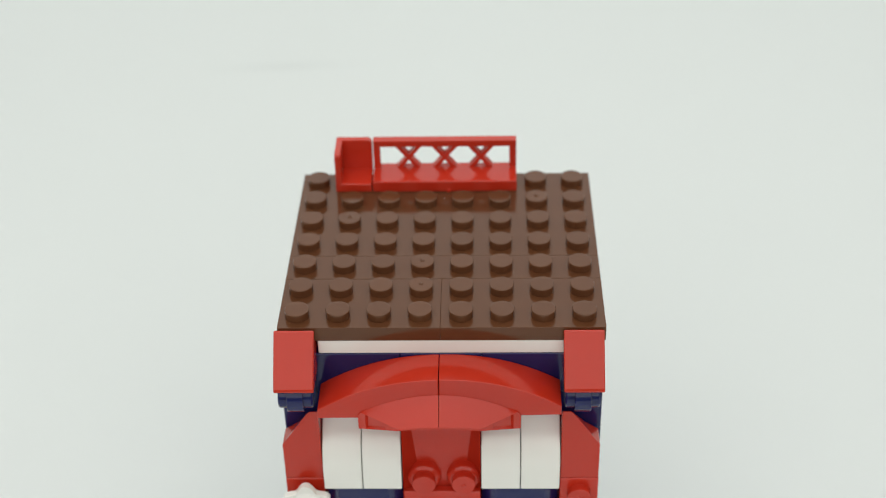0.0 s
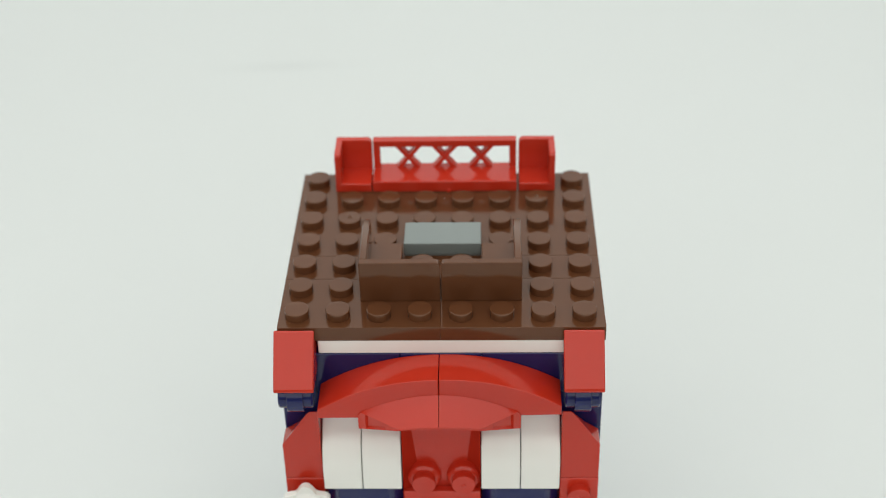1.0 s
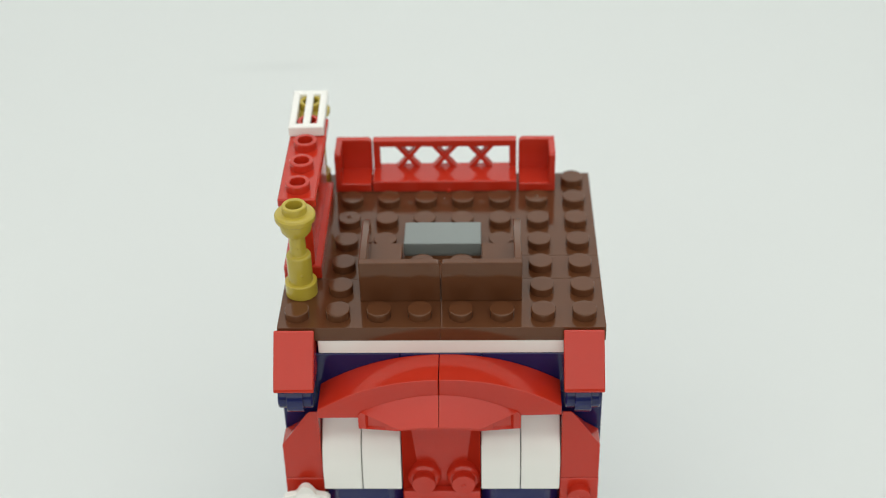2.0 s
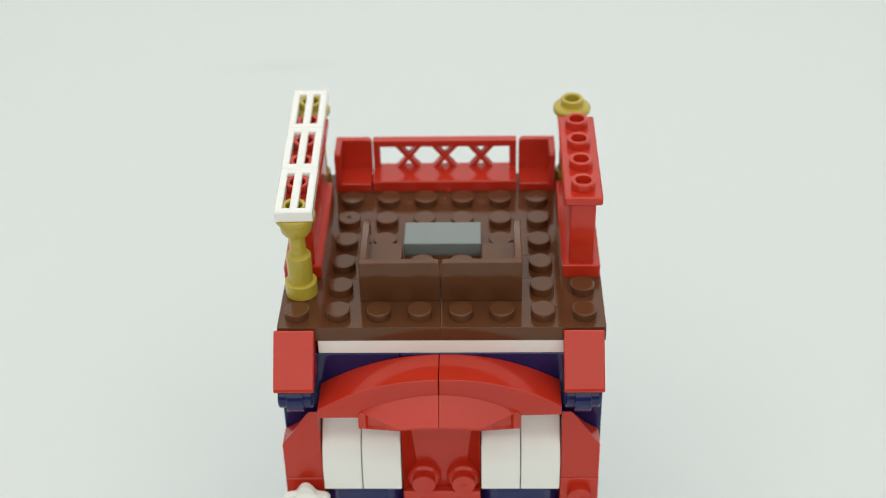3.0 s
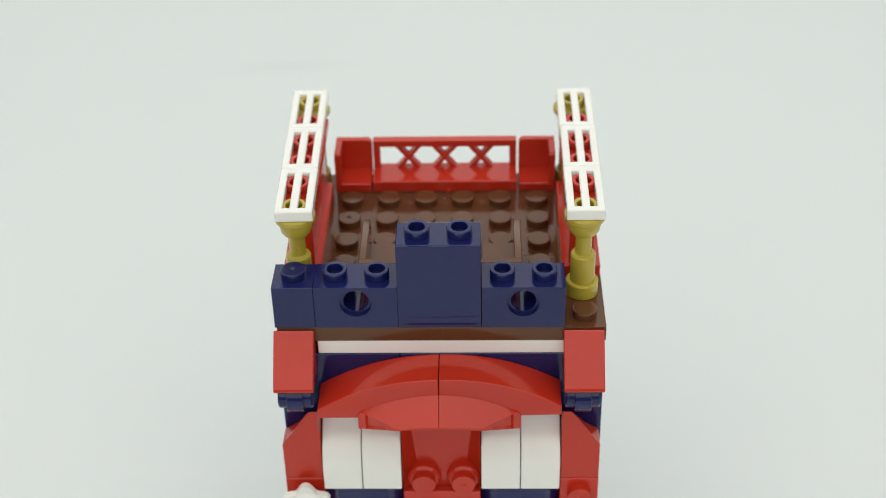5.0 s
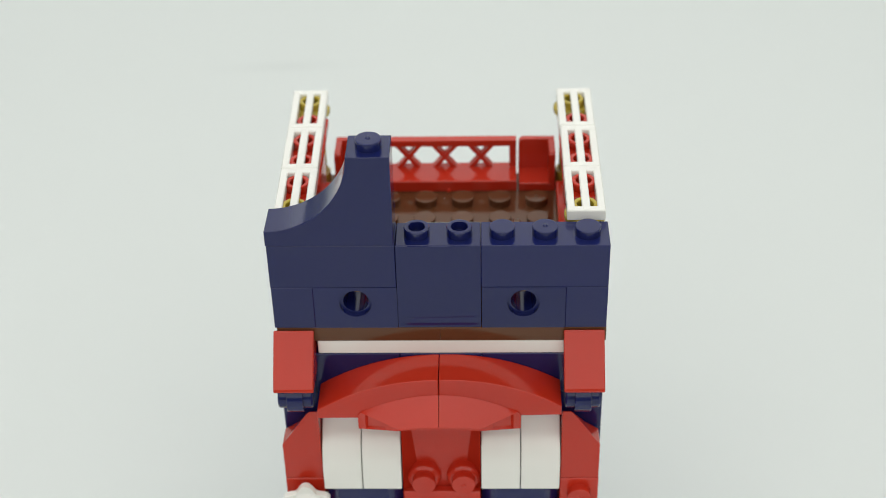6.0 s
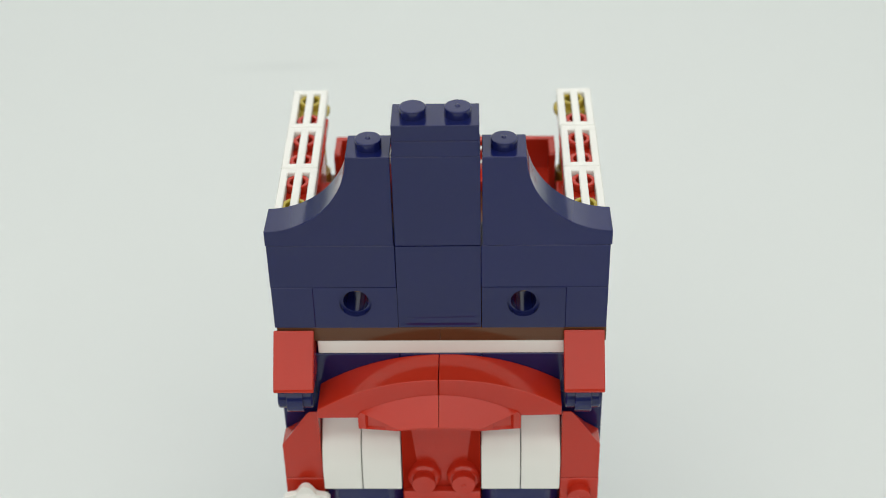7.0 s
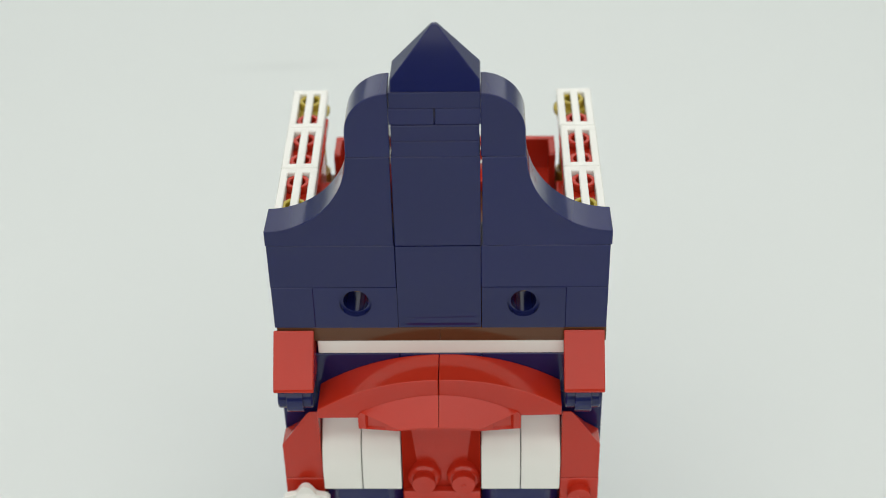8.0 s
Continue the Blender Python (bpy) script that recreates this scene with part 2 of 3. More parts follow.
def hood(side):
    """Half of the small arch: a curved top that falls to a thin lip, and a diagonal cheek with a hollow under its ridge."""
    bm = bmesh.new()
    rows = []
    for i in range(19):
        if i <= 8:
            x = 0.08 + 7.92 * i / 8
            front, lip, low = -12.7 + 0.5 * (x / 8) ** 2, -14.25 - 0.85 * (x / 8) ** 2, -14.75 - 0.85 * (x / 8) ** 2
        elif i < 18:
            x = 8.0 + 7.2 * (i - 8) / 9
            k = (x - 8.0) / 7.2
            front, lip, low = -12.2 + 3.9 * k, -15.1 + 0.75 * k, -15.6 - 2.9 * k
        else:
            x, front, lip, low = 15.85, -8.1, -15.25, -18.6
        back = -10.2 - 4.3 * (x / 15.3) ** 2 if i < 18 else -15.2
        swell = 0.3 * max(0.0, 1 - x / 13.0)
        ring = [(-7.98, min(low, -15.9))]
        for k in range(6):
            u = k / 6
            ring.append((-7.98 + (front + 7.98) * u, back + (lip - back) * u + swell * 4 * u * (1 - u)))
        ring += [(front, lip), (front, low)]
        rows.append([bm.verts.new((side * x, y, z)) for y, z in ring])
    cheek = []
    for i, (p, q) in enumerate(zip(rows, rows[1:])):
        n = len(p)
        for k in range(n):
            face = bm.faces.new((p[k], p[(k + 1) % n], q[(k + 1) % n], q[k]))
            if k == n - 2 and 11 <= i <= 15:
                cheek.append(face)
    bm.faces.new(rows[0])
    bm.faces.new(rows[-1][::-1])
    bmesh.ops.recalc_face_normals(bm, faces=bm.faces)
    bmesh.ops.inset_region(bm, faces=cheek, thickness=0.45, depth=-0.55, use_even_offset=False)
    part("hood_wedge", rel(bm), RED, house, "red curved wedge of the small arch", 30)


for s in (-1, 1):
    pediment(s)
    hood(s)

FACE = -4.8                    # plane of the facade's outer pieces


def white_curve(x0):
    bow = [(0.4 - 6.6 * math.cos(radians(a)), -33.0 + 9.6 * math.sin(radians(a))) for a in range(66, -1, -6)]
    out = [(0.0, -36.9), (0.0, -21.6), (-1.0, -23.0)] + bow + [(FACE - 1.4, -36.9)]
    part("curved_brick", rel(prism(out, "x", x0 + 0.1, x0 + 7.9, 0.14)), WHITE, house, "glossy white curved brick")


for x0 in (-24, -16, 8, 16):
    white_curve(x0)


def side_wedge(side):
    bm = bmesh.new()
    front = [(24.1, -35.1), (31.85, -35.1), (31.85, -26.0), (25.9, -17.1), (24.1, -17.1)]
    back = [(24.1, -35.1), (31.8, -35.1), (31.75, -25.7), (28.8, -23.9), (24.1, -21.0)]
    a = [bm.verts.new((side * x, FACE, z)) for x, z in front]
    b = [bm.verts.new((side * x, -0.2, z)) for x, z in back]
    bm.faces.new(a)
    bm.faces.new(b[::-1])
    for i in range(5):
        bm.faces.new((a[i], b[i], b[(i + 1) % 5], a[(i + 1) % 5]))
    bmesh.ops.recalc_face_normals(bm, faces=bm.faces)
    part("wedge_brick", rel(soften(bm, 0.18)), RED, house, "red brick with a cut-off corner", 18)
    low = part("side_stud_brick", rel(box(side * 28 - 3.9, side * 28 + 3.9, FACE, 0, -44.8, -35.25)), RED, house, "red brick with a stud on its front")
    stud(low, RED, side * 28, FACE, T - 39.2, "marked" if side > 0 else "solid", (90, 0, 0))


for s in (-1, 1):
    side_wedge(s)


def flower():
    bm = bmesh.new()
    out = []
    for i in range(40):
        a = 2 * math.pi * i / 40
        r = 4.3 + 0.75 * math.cos(5 * (a - math.pi / 2))
        out.append((r * math.cos(a), r * math.sin(a)))
    add_prism(bm, out, "z", 0.0, 1.4)
    add_lathe(bm, [(0, 3.4), (0.6, 3.3), (1.6, 2.7), (2.6, 1.9), (3.3, 1.2), (0, 1.2)], 20)
    bmesh.ops.transform(bm, matrix=Matrix.Translation((-27.6, FACE - 1.8, -39.6)) @ Matrix.Rotation(radians(90), 4, "X"), verts=bm.verts)
    part("flower_piece", rel(bm), WHITE, house, "white five-petal flower piece")


flower()


def centre_recess():
    bm = bmesh.new()
    foot, head = -3.2, 1.5
    add_prism(bm, [(7.9, -46.9), (foot, -46.9), (foot, -38.0), (head, -16.5), (7.9, -16.5)], "x", -7.9, 7.9)
    for s in (-1, 1):
        # side facet, wider towards the foot
        ring = [[bm.verts.new(p) for p in ((s * 7.9, y, z), (s * 7.9, FACE + 0.4, z), (s * w, y, z))] for y, z, w in ((foot + 0.1, -38.5, 3.7), (head + 0.1, -16.6, 6.9))]
        for i in range(3):
            bm.faces.new((ring[0][i], ring[0][(i + 1) % 3], ring[1][(i + 1) % 3], ring[1][i]))
        bm.faces.new(ring[0][::-1])
        bm.faces.new(ring[1])
        add_lathe(bm, [(0, -1.5), (3.5, -1.5), (3.5, 2.7), (3.3, 3.2), (2.8, 3.6), (0, 3.65)], 28, Matrix.Translation((0.4 + s * 4.05, -0.6, -36.2)) @ Matrix.Rotation(radians(90), 4, "X"))
    p = part("recess_brick", rel(bm), RED, house, "red recessed panel between the white bricks")
    for s in (-1, 1):
        stud(p, RED, 0.4 + s * 4.05, -4.2, T - 36.2, "marked" if s > 0 else "solid", (90, 0, 0))
    part("sill_brick", rel(box(-7.9, 7.9, FACE - 0.4, foot - 0.02, -47.0, -38.6)), RED, house, "red brick below the recess")


centre_recess()


def lower_walls():
    z = -6.45
    k = 0
    while z > -T + 0.1:
        lo = max(z - 9.6, -T)
        recessed = 1 <= k <= 4
        cuts = (-32, -16, 0, 16, 32) if k % 2 and not recessed else (-32, -8, 8, 32)
        for a, b in zip(cuts, cuts[1:]):
            if not (recessed and a == -8):
                part("wall_brick", rel(box(a + 0.05, b - 0.05, 0.05, 7.95, lo + 0.03, z, 0.15)), NAVY, house, "navy wall brick")
            part("wall_brick", rel(box(a + 0.05, b - 0.05, 48.05, 55.95, lo + 0.03, z, 0.15)), NAVY, house, "navy wall brick")
        for x0 in (-32, 24):
            for a, b in ((8, 28), (28, 48)):
                part("wall_brick", rel(box(x0 + 0.05, x0 + 7.95, a + 0.05, b - 0.05, lo + 0.03, z, 0.15)), NAVY, house, "navy wall brick")
        z -= 9.6
        k += 1
    # lower front course that carries the facade
    for a, b in ((-24, -8), (8, 24)):
        out = [(a + 0.05, 0.0), (a + 0.05, FACE + 2.2), (a + 3.0, FACE - 0.4), (b - 3.0, FACE - 0.4), (b - 0.05, FACE + 2.2), (b - 0.05, 0.0)]
        part("facade_brick", rel(prism(out, "z", -48.0, -37.0, 0.15)), NAVY, house, "navy brick under the white ones")
    for a, b in ((-32, -16), (-16, 0), (0, 16), (16, 32)):
        part("facade_brick", rel(box(a + 0.05, b - 0.05, FACE, 0, -T, -48.1)), NAVY, house, "navy brick under the white ones")


lower_walls()

# the facade sits a hair to one side of the deck
for ob in house.children:
    if ob.name.split(".")[0] in ("slope_brick", "hinge_barrel", "curved_slope", "hood_wedge", "curved_brick", "wedge_brick", "side_stud_brick",
                                 "flower_piece", "recess_brick", "sill_brick", "facade_brick"):
        ob.location.x -= 0.0003

# ---- loose pieces, each built about the middle of its base ----
PLAY = random.Random(11)
PLACED = []                    # piece, its place on the house, quarter second at which it is set


def placed(ob, x, y, z, quarter, label, category, group="", turn=0):
    tagged(ob, label, category, group)
    x, y, turn = x + PLAY.uniform(-0.05, 0.05), y + PLAY.uniform(-0.05, 0.05), turn + PLAY.uniform(-0.22, 0.22)
    ob.matrix_basis = pose(x / 1000, y / 1000, (z + T) / 1000, 0, 0, turn)
    PLACED.append((ob, ob.matrix_basis.copy(), quarter))
    return ob


def corner_panel(side, material=RED):
    """Small panel of one stud with a back wall and an outer wall."""
    base = part("corner_panel", box(-3.92, 3.92, -3.95, 3.95, 0, 2.1, 0.2), material)
    inner = -side * 3.92
    out = [(side * 3.92, 0.1), (inner, 0.1), (inner, 8.6), (inner + side * 0.25, 9.2), (inner + side * 0.9, 9.5), (side * 3.92, 9.5)]
    part("back_wall", prism(out, "y", 2.5, 3.95, 0.14), material, base)
    out = [(-3.93, 0.1), (2.45, 0.1), (2.45, 9.48), (-3.2, 9.48), (-3.72, 9.23), (-3.93, 8.6)]
    part("side_wall", prism(out, "x", side * 2.55, side * 3.9, 0.14), material, base)
    return base


def lattice_fence():
    base = part("lattice_fence", box(-15.8, 15.8, -3.95, 3.95, 0, 2.7, 0.2), RED)
    y0, y1 = 1.9, 3.95
    part("top_rail", box(-15.78, 15.78, y0, y1, 7.95, 9.55, 0.14), RED, base)
    for x in (-15.78, 14.28):
        part("end_post", box(x, x + 1.5, y0 + 0.03, y1 - 0.03, 2.0, 8.1, 0.1), RED, base)
    part("mould_nub", add_lathe(bmesh.new(), [(0, 0.4), (0.3, 0.3), (0.45, 0.0), (0.45, -0.3), (0, -0.3)], 12,
                                Matrix.Translation((0.9, -3.95, 0.35)) @ Matrix.Rotation(radians(90), 4, "X")), RED, base)
    for cx in (-8.0, 0.0, 8.0):
        bm = bmesh.new()
        for s in (-1, 1):
            add_prism(bm, [(cx - s * 2.9, 2.4), (cx - s * 1.8, 2.4), (cx + s * 2.9, 8.1), (cx + s * 1.8, 8.1)], "y", y0 + 0.05 + (0.02 if s > 0 else 0), y1 - 0.05)
        part("lattice_cross", bm, RED, base)
    return base


def tile(w, d, material):
    bm = add_box(bmesh.new(), -w / 2 + 0.06, w / 2 - 0.06, -d / 2 + 0.06, d / 2 - 0.06, 0.35, 3.2)
    soften(bm, 0.16)
    add_box(bm, -w / 2 + 0.3, w / 2 - 0.3, -d / 2 + 0.3, d / 2 - 0.3, 0.0, 0.4)
    return part("flat_tile", bm, material)


def big_corner(side):
    """Two by two corner panel: floor over the outer column, front wall and outer wall."""
    bm = bmesh.new()
    add_box(bm, *sorted((side * 0.1, side * 7.9)), -7.9, 7.9, 0, 3.1)
    add_box(bm, *sorted((-side * 7.9, side * 0.12)), -7.88, 0.0, 0, 3.08)
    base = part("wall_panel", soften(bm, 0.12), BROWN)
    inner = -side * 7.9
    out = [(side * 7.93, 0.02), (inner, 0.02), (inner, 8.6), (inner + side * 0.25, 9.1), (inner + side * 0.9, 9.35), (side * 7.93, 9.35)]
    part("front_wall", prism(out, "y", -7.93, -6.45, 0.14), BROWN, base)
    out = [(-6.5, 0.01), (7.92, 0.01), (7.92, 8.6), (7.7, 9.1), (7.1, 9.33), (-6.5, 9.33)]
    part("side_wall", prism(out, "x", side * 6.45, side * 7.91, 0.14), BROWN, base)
    return base


def post(nub=None):
    """Turned column: foot ring, stepped shaft and a cup with an open stud."""
    foot = part("column", add_lathe(bmesh.new(), [(0, 0.0), (3.05, 0.0), (3.2, 0.15), (3.2, 3.0), (3.02, 3.2), (0, 3.22)], 40), YELLOW)
    shaft = [(0, 3.1), (2.45, 3.1), (2.45, 9.2), (2.25, 9.5), (1.72, 9.6), (1.6, 9.8), (1.6, 14.4), (0, 14.4)]
    part("shaft", add_lathe(bmesh.new(), shaft, 40), YELLOW, foot)
    cup = [(0, 13.9), (1.65, 13.9), (1.9, 14.2), (2.5, 14.5), (2.95, 15.2), (3.15, 16.2), (3.22, 17.2), (3.5, 17.4), (3.92, 17.75), (4.0, 18.1), (4.0, 18.75), (3.75, 19.1),
           (3.3, 19.3), (2.5, 19.32), (2.42, 19.45), (2.42, 20.7), (2.25, 20.9), (1.75, 20.9), (1.6, 20.75), (1.58, 17.5), (0, 17.5)]
    if nub is not None:
        for rad, z in ((1.6, 11.6), (2.45, 5.6)):
            spin = Matrix.Rotation(radians(nub), 4, "Z") @ Matrix.Translation((rad - 0.05, 0, z)) @ Matrix.Rotation(radians(90), 4, "Y")
            part("mould_nub", add_lathe(bmesh.new(), [(0, 0.22), (0.2, 0.18), (0.33, 0.0), (0.33, -0.2), (0, -0.2)], 12, spin), YELLOW, foot)
    part("cup", add_lathe(bmesh.new(), cup, 40), YELLOW, foot)
    return foot


def side_support():
    base = part("side_support", box(-3.8, 3.8, -15.9, 15.9, 0, 3.1, 0.2), RED)
    part("web", box(-2.5, 2.5, -15.1, 15.1, 3.0, 17.3, 0.2), RED, base)
    top = part("top_flange", box(-3.75, 3.75, -15.9, 15.9, 17.2, 19.2, 0.3), RED, base)
    for i in range(4):
        stud(top, RED, 0, -12 + 8 * i, 19.2, "open")
    return base


def grille():
    """Tile of one by two studs with two long slots between three slats."""
    thing = part("grille_tile", box(-3.68, 3.68, -7.96, -6.3, 0.02, 2.32, 0.2), WHITE)
    part("end_bar", box(-3.68, 3.68, 6.3, 7.96, 0.02, 2.32, 0.2), WHITE, thing)
    for x, w, z in ((-3.66, 1.5, 0.03), (-0.78, 1.56, 0.9), (2.16, 1.5, 0.03)):
        part("slat", box(x, x + w, -7.8, 7.8, z, 2.36, 0.2), WHITE, thing)
    return thing


def brick(w, h, kinds, depth=8.0, trim=0.035):
    """Plain brick or plate, w studs wide and h mm high, with one stud kind for each stud."""
    ob = part("toy_brick" if h > 4 else "toy_plate", box(-w * 4 + trim, w * 4 - trim, -depth / 2 + 0.05, depth / 2 - 0.05, 0, h - 0.015, 0.1), NAVY)
    for i, k in enumerate(kinds):
        stud(ob, NAVY, -w * 4 + 4 + 8 * i, 0, h, k)
    return ob


def rippled_brick():
    """Tall brick whose front has two faint moulding ripples low down."""
    ob = part("toy_brick", box(-7.95, 7.95, -3.75, 3.95, 0, 19.17, 0.16), NAVY)
    bm = bmesh.new()
    nx, zs = 40, [0.12 + 3.9 * i / 52 for i in range(53)] + [4.4, 19.05]
    rows = []
    for z in zs:
        row = []
        for i in range(nx + 1):
            x = -7.92 + 15.84 * i / nx
            ends = min(max((x + 7.2) / 2.0, 0), 1) * min(max((7.6 - x) / 0.7, 0), 1)
            lift = 0.5 - 0.5 * math.cos(math.pi * min(max((z - 0.55) / 0.8, 0), 1)) if z < 1.35 else max(0.0, 1 - (z - 1.35) / 0.95)
            crest = 2.75 + 0.03 * x
            upper = math.exp(-((z - crest) / (0.3 if z < crest else 0.6)) ** 2)
            row.append(bm.verts.new((x, -3.95 - ends * (0.085 * lift + 0.05 * upper), z)))
        rows.append(row)
    for p, q in zip(rows, rows[1:]):
        for i in range(nx):
            bm.faces.new((p[i], p[i + 1], q[i + 1], q[i]))
    rim = bmesh.ops.extrude_edge_only(bm, edges=[e for e in bm.edges if e.is_boundary])
    bmesh.ops.translate(bm, vec=(0, 0.3, 0), verts=[v for v in rim["geom"] if isinstance(v, bmesh.types.BMVert)])
    part("front_face", bm, NAVY, ob)
    for x in (-4, 4):
        stud(ob, NAVY, x, 0, 19.2, "open")
    return ob


def holed_brick():
    """Brick with a round hole through its middle: a plate ring of faces round the bore, with a stepped rim."""
    bm = bmesh.new()
    seg, zc = 32, 5.8
    rings = {}
    for name, r, y in (("f_out", 3.1, -3.95), ("f_step", 3.1, -3.1), ("f_in", 2.45, -3.1), ("b_in", 2.45, 3.1), ("b_step", 3.1, 3.1), ("b_out", 3.1, 3.95)):
        rings[name] = [bm.verts.new((r * math.cos(2 * math.pi * i / seg), y, zc + r * math.sin(2 * math.pi * i / seg))) for i in range(seg)]
    order = ("f_out", "f_step", "f_in", "b_in", "b_step", "b_out")
    for p, q in zip(order, order[1:]):
        for i in range(seg):
            j = (i + 1) % seg
            bm.faces.new((rings[p][i], rings[p][j], rings[q][j], rings[q][i]))
    for name, y in (("f_out", -3.95), ("b_out", 3.95)):
        edge = []
        for i in range(seg):
            c, s = math.cos(2 * math.pi * i / seg), math.sin(2 * math.pi * i / seg)
            k = min(7.95 / abs(c) if abs(c) > 1e-6 else 1e9, ((9.57 - zc) if s > 0 else zc) / abs(s) if abs(s) > 1e-6 else 1e9)
            edge.append((k * c, zc + k * s))
        for cx, cz in ((-7.95, 0.0), (7.95, 0.0), (7.95, 9.57), (-7.95, 9.57)):
            i = min(range(seg), key=lambda n: (edge[n][0] - cx) ** 2 + (edge[n][1] - cz) ** 2)
            edge[i] = (cx, cz)
        rim = [bm.verts.new((x, y, z)) for x, z in edge]
        rings["rim" + name] = rim
        for i in range(seg):
            j = (i + 1) % seg
            bm.faces.new((rings[name][i], rings[name][j], rim[j], rim[i]))
    for i in range(seg):
        j = (i + 1) % seg
        bm.faces.new((rings["rimf_out"][i], rings["rimf_out"][j], rings["rimb_out"][j], rings["rimb_out"][i]))
    ob = part("holed_brick", bm, NAVY)
    for x in (-4, 4):
        stud(ob, NAVY, x, 0, 9.6, "open")
    return ob


def swept_brick(side):
    """Three studs wide and two bricks high; its outer shoulder is scooped out in a quarter circle of 16 mm."""
    pts = [(x, z) for x, z in arc(12, 19.3, 16.0, 180, 270, 22)]
    out = [(-11.95, 0.0), (-11.95, 19.17)] + [(-4.03, 19.17)] + [(x, z) for x, z in pts[1:-1]] + [(11.95, 3.3), (11.95, 0.0)]
    out = [(side * x, z) for x, z in out]
    ob = part("scooped_brick", prism(out, "y", -3.95, 3.95, 0.12), NAVY)
    stud(ob, NAVY, -side * 8, 0, 19.2, "marked")
    return ob


def capped_brick(side):
    out = [(-3.95, 0.0), (3.95, 0.0)] + arc(-3.95, 4.85, 7.9, 0, 90, 16)
    return part("round_top_brick", prism([(side * x, z) for x, z in out], "y", -3.95, 3.95, 0.12), NAVY)


def soften_all(bm):
    bmesh.ops.bevel(bm, geom=list(bm.edges), offset=0.14, segments=1, affect="EDGES", clamp_overlap=True)
    return bm


def roof_point():
    bm = bmesh.new()
    base = [(-7.8, -3.95), (7.8, -3.95), (7.8, 3.95), (-7.8, 3.95)]
    lo = [bm.verts.new((x, y, 0.0)) for x, y in base]
    hi = [bm.verts.new((x, y * 0.92, 2.2)) for x, y in base]
    top = [bm.verts.new((x * 0.06, y * 0.12, 11.2)) for x, y in base]
    for p, q in ((lo, hi), (hi, top)):
        for i in range(4):
            bm.faces.new((p[i], p[(i + 1) % 4], q[(i + 1) % 4], q[i]))
    bm.faces.new(lo[::-1])
    bm.faces.new(top)
    return part("pyramid_brick", soften_all(bm), NAVY, crease=12)


# back parapet, the first two pieces already in place
fence = lattice_fence()
placed(fence, 0.0, 52.4, 0, 0, "red plastic lattice fence piece on the brown deck", "fence piece")
placed(corner_panel(-1), -20.0, 52.4, 0, 0, "small red corner panel beside the lattice fence", "panel piece", "red corner panels")
placed(corner_panel(1), 20.25, 52.4, 0, 1, "small red corner panel at the end of the lattice fence", "panel piece", "red corner panels")
placed(tile(16, 8, GREY), 0.0, 27.85, 0, 2, "smooth grey flat tile on the brown deck", "tile piece")
placed(big_corner(-1), -7.95, 16.3, 0, 3, "dark brown corner wall panel on the deck", "panel piece", "brown wall panels")
placed(big_corner(1), 8.05, 16.3, 0, 4, "dark brown corner wall panel on the deck", "panel piece", "brown wall panels")

COLUMN = "glossy yellow plastic column with a cup top"
SUPPORT = "red plastic support with four open studs"
GRILLE = "white slotted grille tile on top of the red support"
placed(post(-20), -28.5, 52.5, 0, 5, COLUMN, "column piece", "yellow columns")
placed(side_support(), -28, 32, 0, 6, SUPPORT, "support piece", "red supports", 0.5)
placed(post(-75), -27.8, 11.7, 0, 7, COLUMN, "column piece", "yellow columns")
for i, y in enumerate((48, 32, 16)):
    placed(grille(), -28.15 - (y - 32) * 0.021, y, 19.2, 8 + i, GRILLE, "grille tile", "white grille tiles", 1.2)
placed(post(), 27.5, 52.7, 0, 11, COLUMN, "column piece", "yellow columns")
placed(side_support(), 28, 32, 0, 12, SUPPORT, "support piece", "red supports", 180)
placed(post(), 27.9, 11.6, 0, 13, COLUMN, "column piece", "yellow columns")
for i, y in enumerate((48, 32, 16)):
    placed(grille(), 27.95, y, 19.2, 14 + i, GRILLE, "grille tile", "white grille tiles")

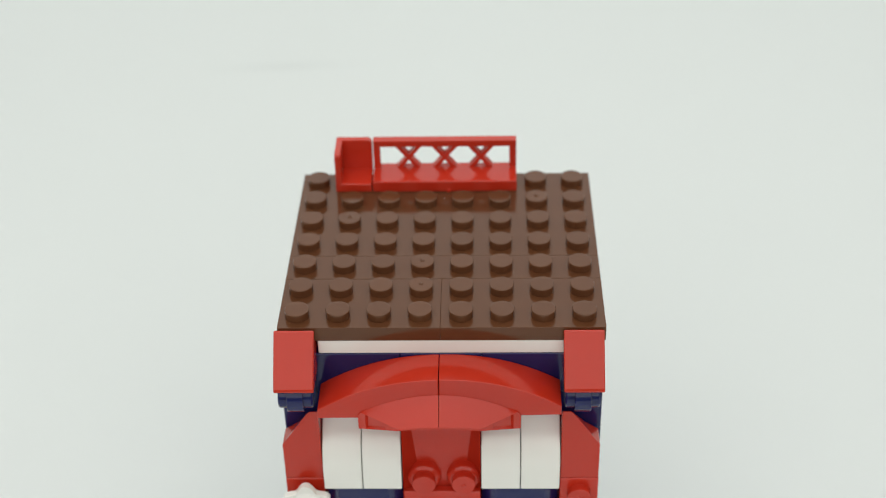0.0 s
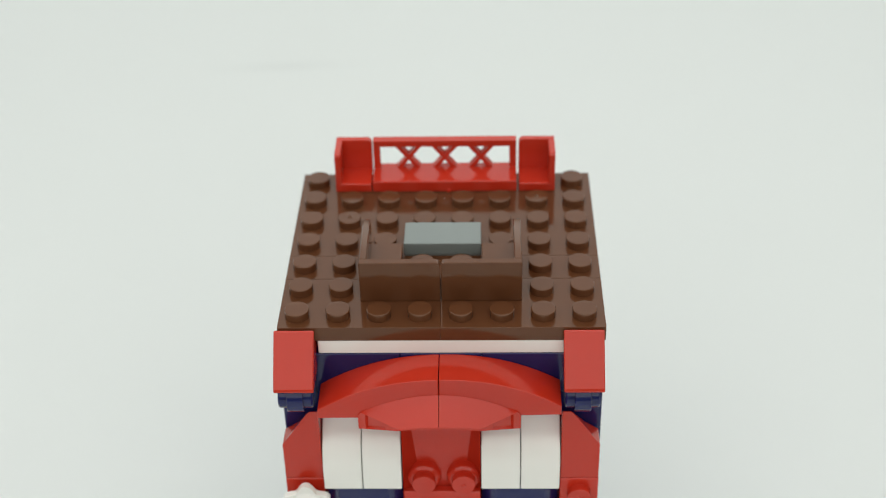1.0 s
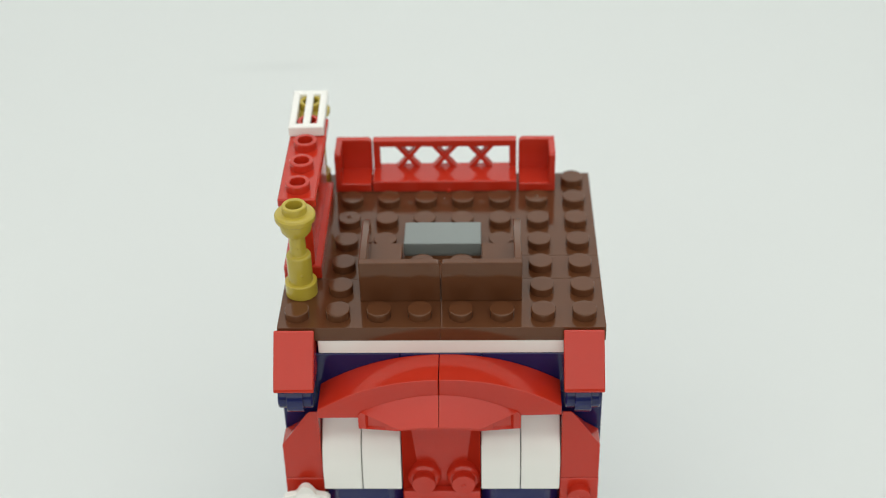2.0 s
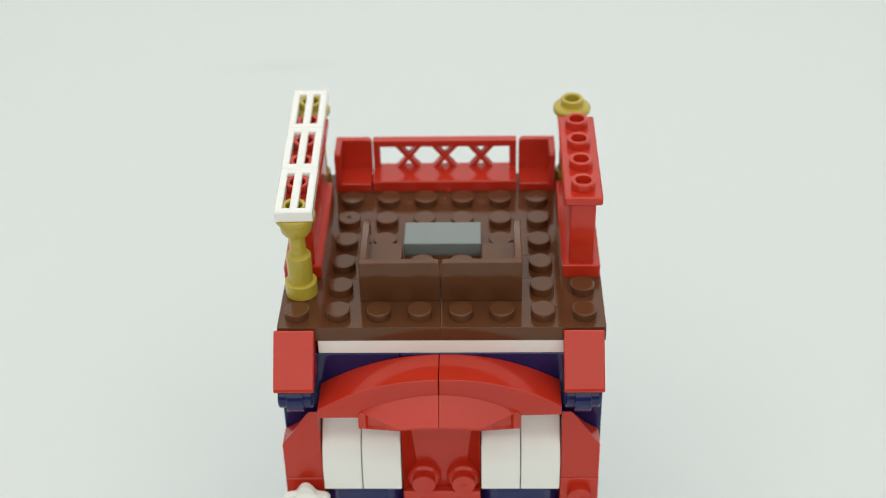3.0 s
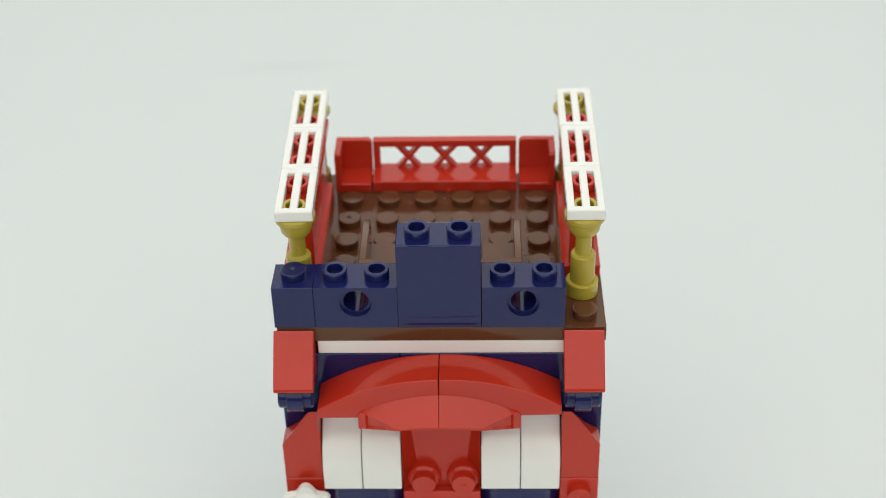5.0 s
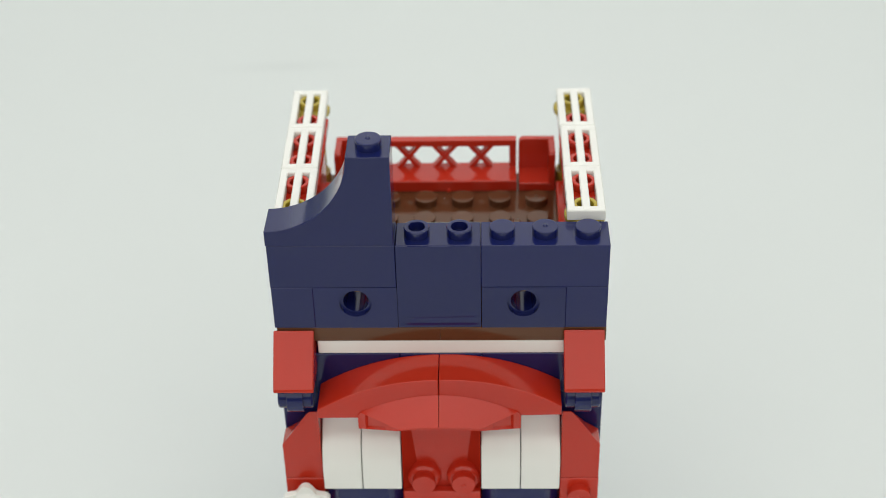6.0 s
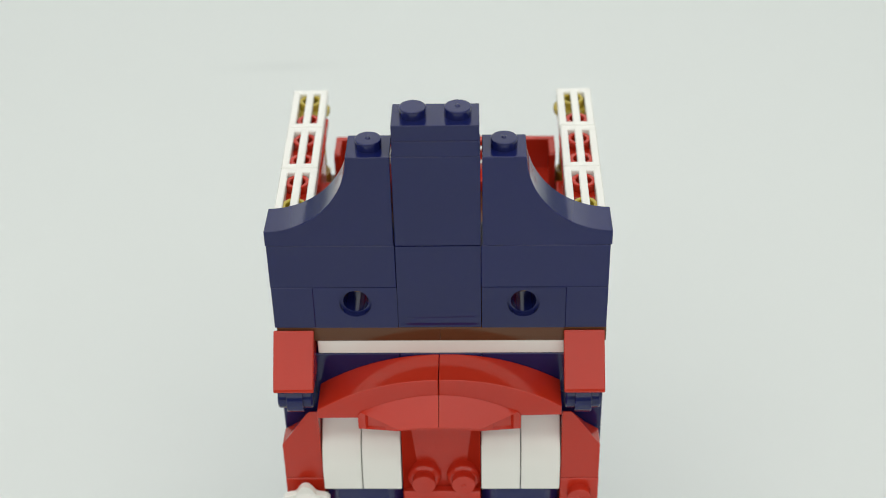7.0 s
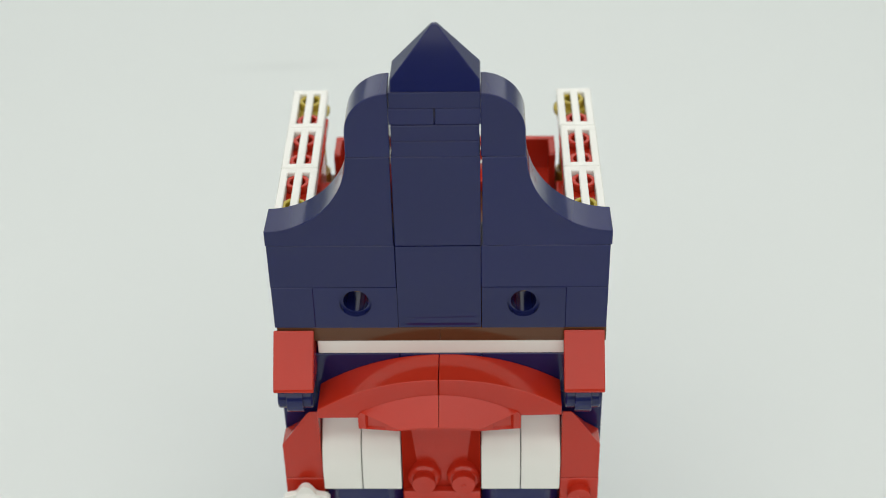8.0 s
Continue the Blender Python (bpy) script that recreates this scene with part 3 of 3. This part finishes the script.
# navy gable
GABLE = "navy gable bricks"
placed(brick(1, 9.6, ["marked"]), -28, 4, 0, 17, "small navy one-stud brick", "brick", GABLE)
placed(holed_brick(), -16, 4, 0, 18, "navy brick with a round hole and open studs", "brick", GABLE)
placed(rippled_brick(), 0, 4, 0, 19, "tall navy brick with two open studs", "brick", GABLE)
placed(holed_brick(), 16, 4, 0, 20, "navy brick with a round hole and open studs", "brick", GABLE)
placed(brick(1, 9.6, ["marked"]), 28, 4, 0, 21, "small navy one-stud brick", "brick", GABLE)
placed(brick(3, 9.6, ["solid", "solid", "solid"]), -20, 4, 9.6, 22, "long navy brick with three studs", "brick", GABLE)
placed(brick(3, 9.6, ["solid", "marked", "solid"]), 20, 4, 9.6, 23, "long navy brick with three studs", "brick", GABLE)
placed(swept_brick(-1), -20.2, 4, 19.2, 24, "navy gable brick with a scooped shoulder", "brick", GABLE)
placed(brick(2, 19.2, ["open", "open"]), 0, 4, 19.2, 25, "tall navy brick with two open studs", "brick", GABLE)
placed(swept_brick(1), 20.2, 4, 19.2, 26, "navy gable brick with a scooped shoulder", "brick", GABLE)
placed(brick(2, 3.2, ["solid", "marked"], trim=0.2), 0, 4, 38.4, 27, "thin navy two-stud plate", "plate", GABLE)
placed(brick(2, 3.2, ["solid", "marked"], trim=0.2), 0, 4, 41.65, 28, "thin navy two-stud plate", "plate", GABLE)
placed(capped_brick(-1), -12.07, 4, 38.4, 29, "navy brick with a rounded top", "brick", GABLE)
placed(brick(1, 3.2, ["marked"]), -4.08, 4, 44.95, 29, "thin navy one-stud plate", "plate", GABLE)
placed(capped_brick(1), 12.07, 4, 38.4, 30, "navy brick with a rounded top", "brick", GABLE)
placed(brick(1, 3.2, ["marked"]), 4.08, 4, 44.95, 30, "thin navy one-stud plate", "plate", GABLE)
placed(brick(2, 3.2, ["marked", "solid"]), 0, 4, 48.2, 31, "thin navy two-stud plate", "plate", GABLE)
placed(roof_point(), 0.2, 4, 51.4, 32, "navy pyramid-shaped roof brick", "brick", GABLE)


def motions():
    """Each piece waits on the table beside the house until the moment at which it is set in place."""
    n = 0
    for ob, home, quarter in PLACED:
        if quarter == 0:
            continue
        tray = pose(0.26 + 0.045 * (n % 6), -0.36 + 0.045 * (n // 6), 0.0)
        n += 1
        f = math.ceil(quarter * FPS / 4)
        rows = [(0.0, tray), ((f - 1) / FPS, tray), (f / FPS, home)]
        if f / FPS < 8.0:
            rows.append((8.0, home))
        walk(ob, rows)


motions()
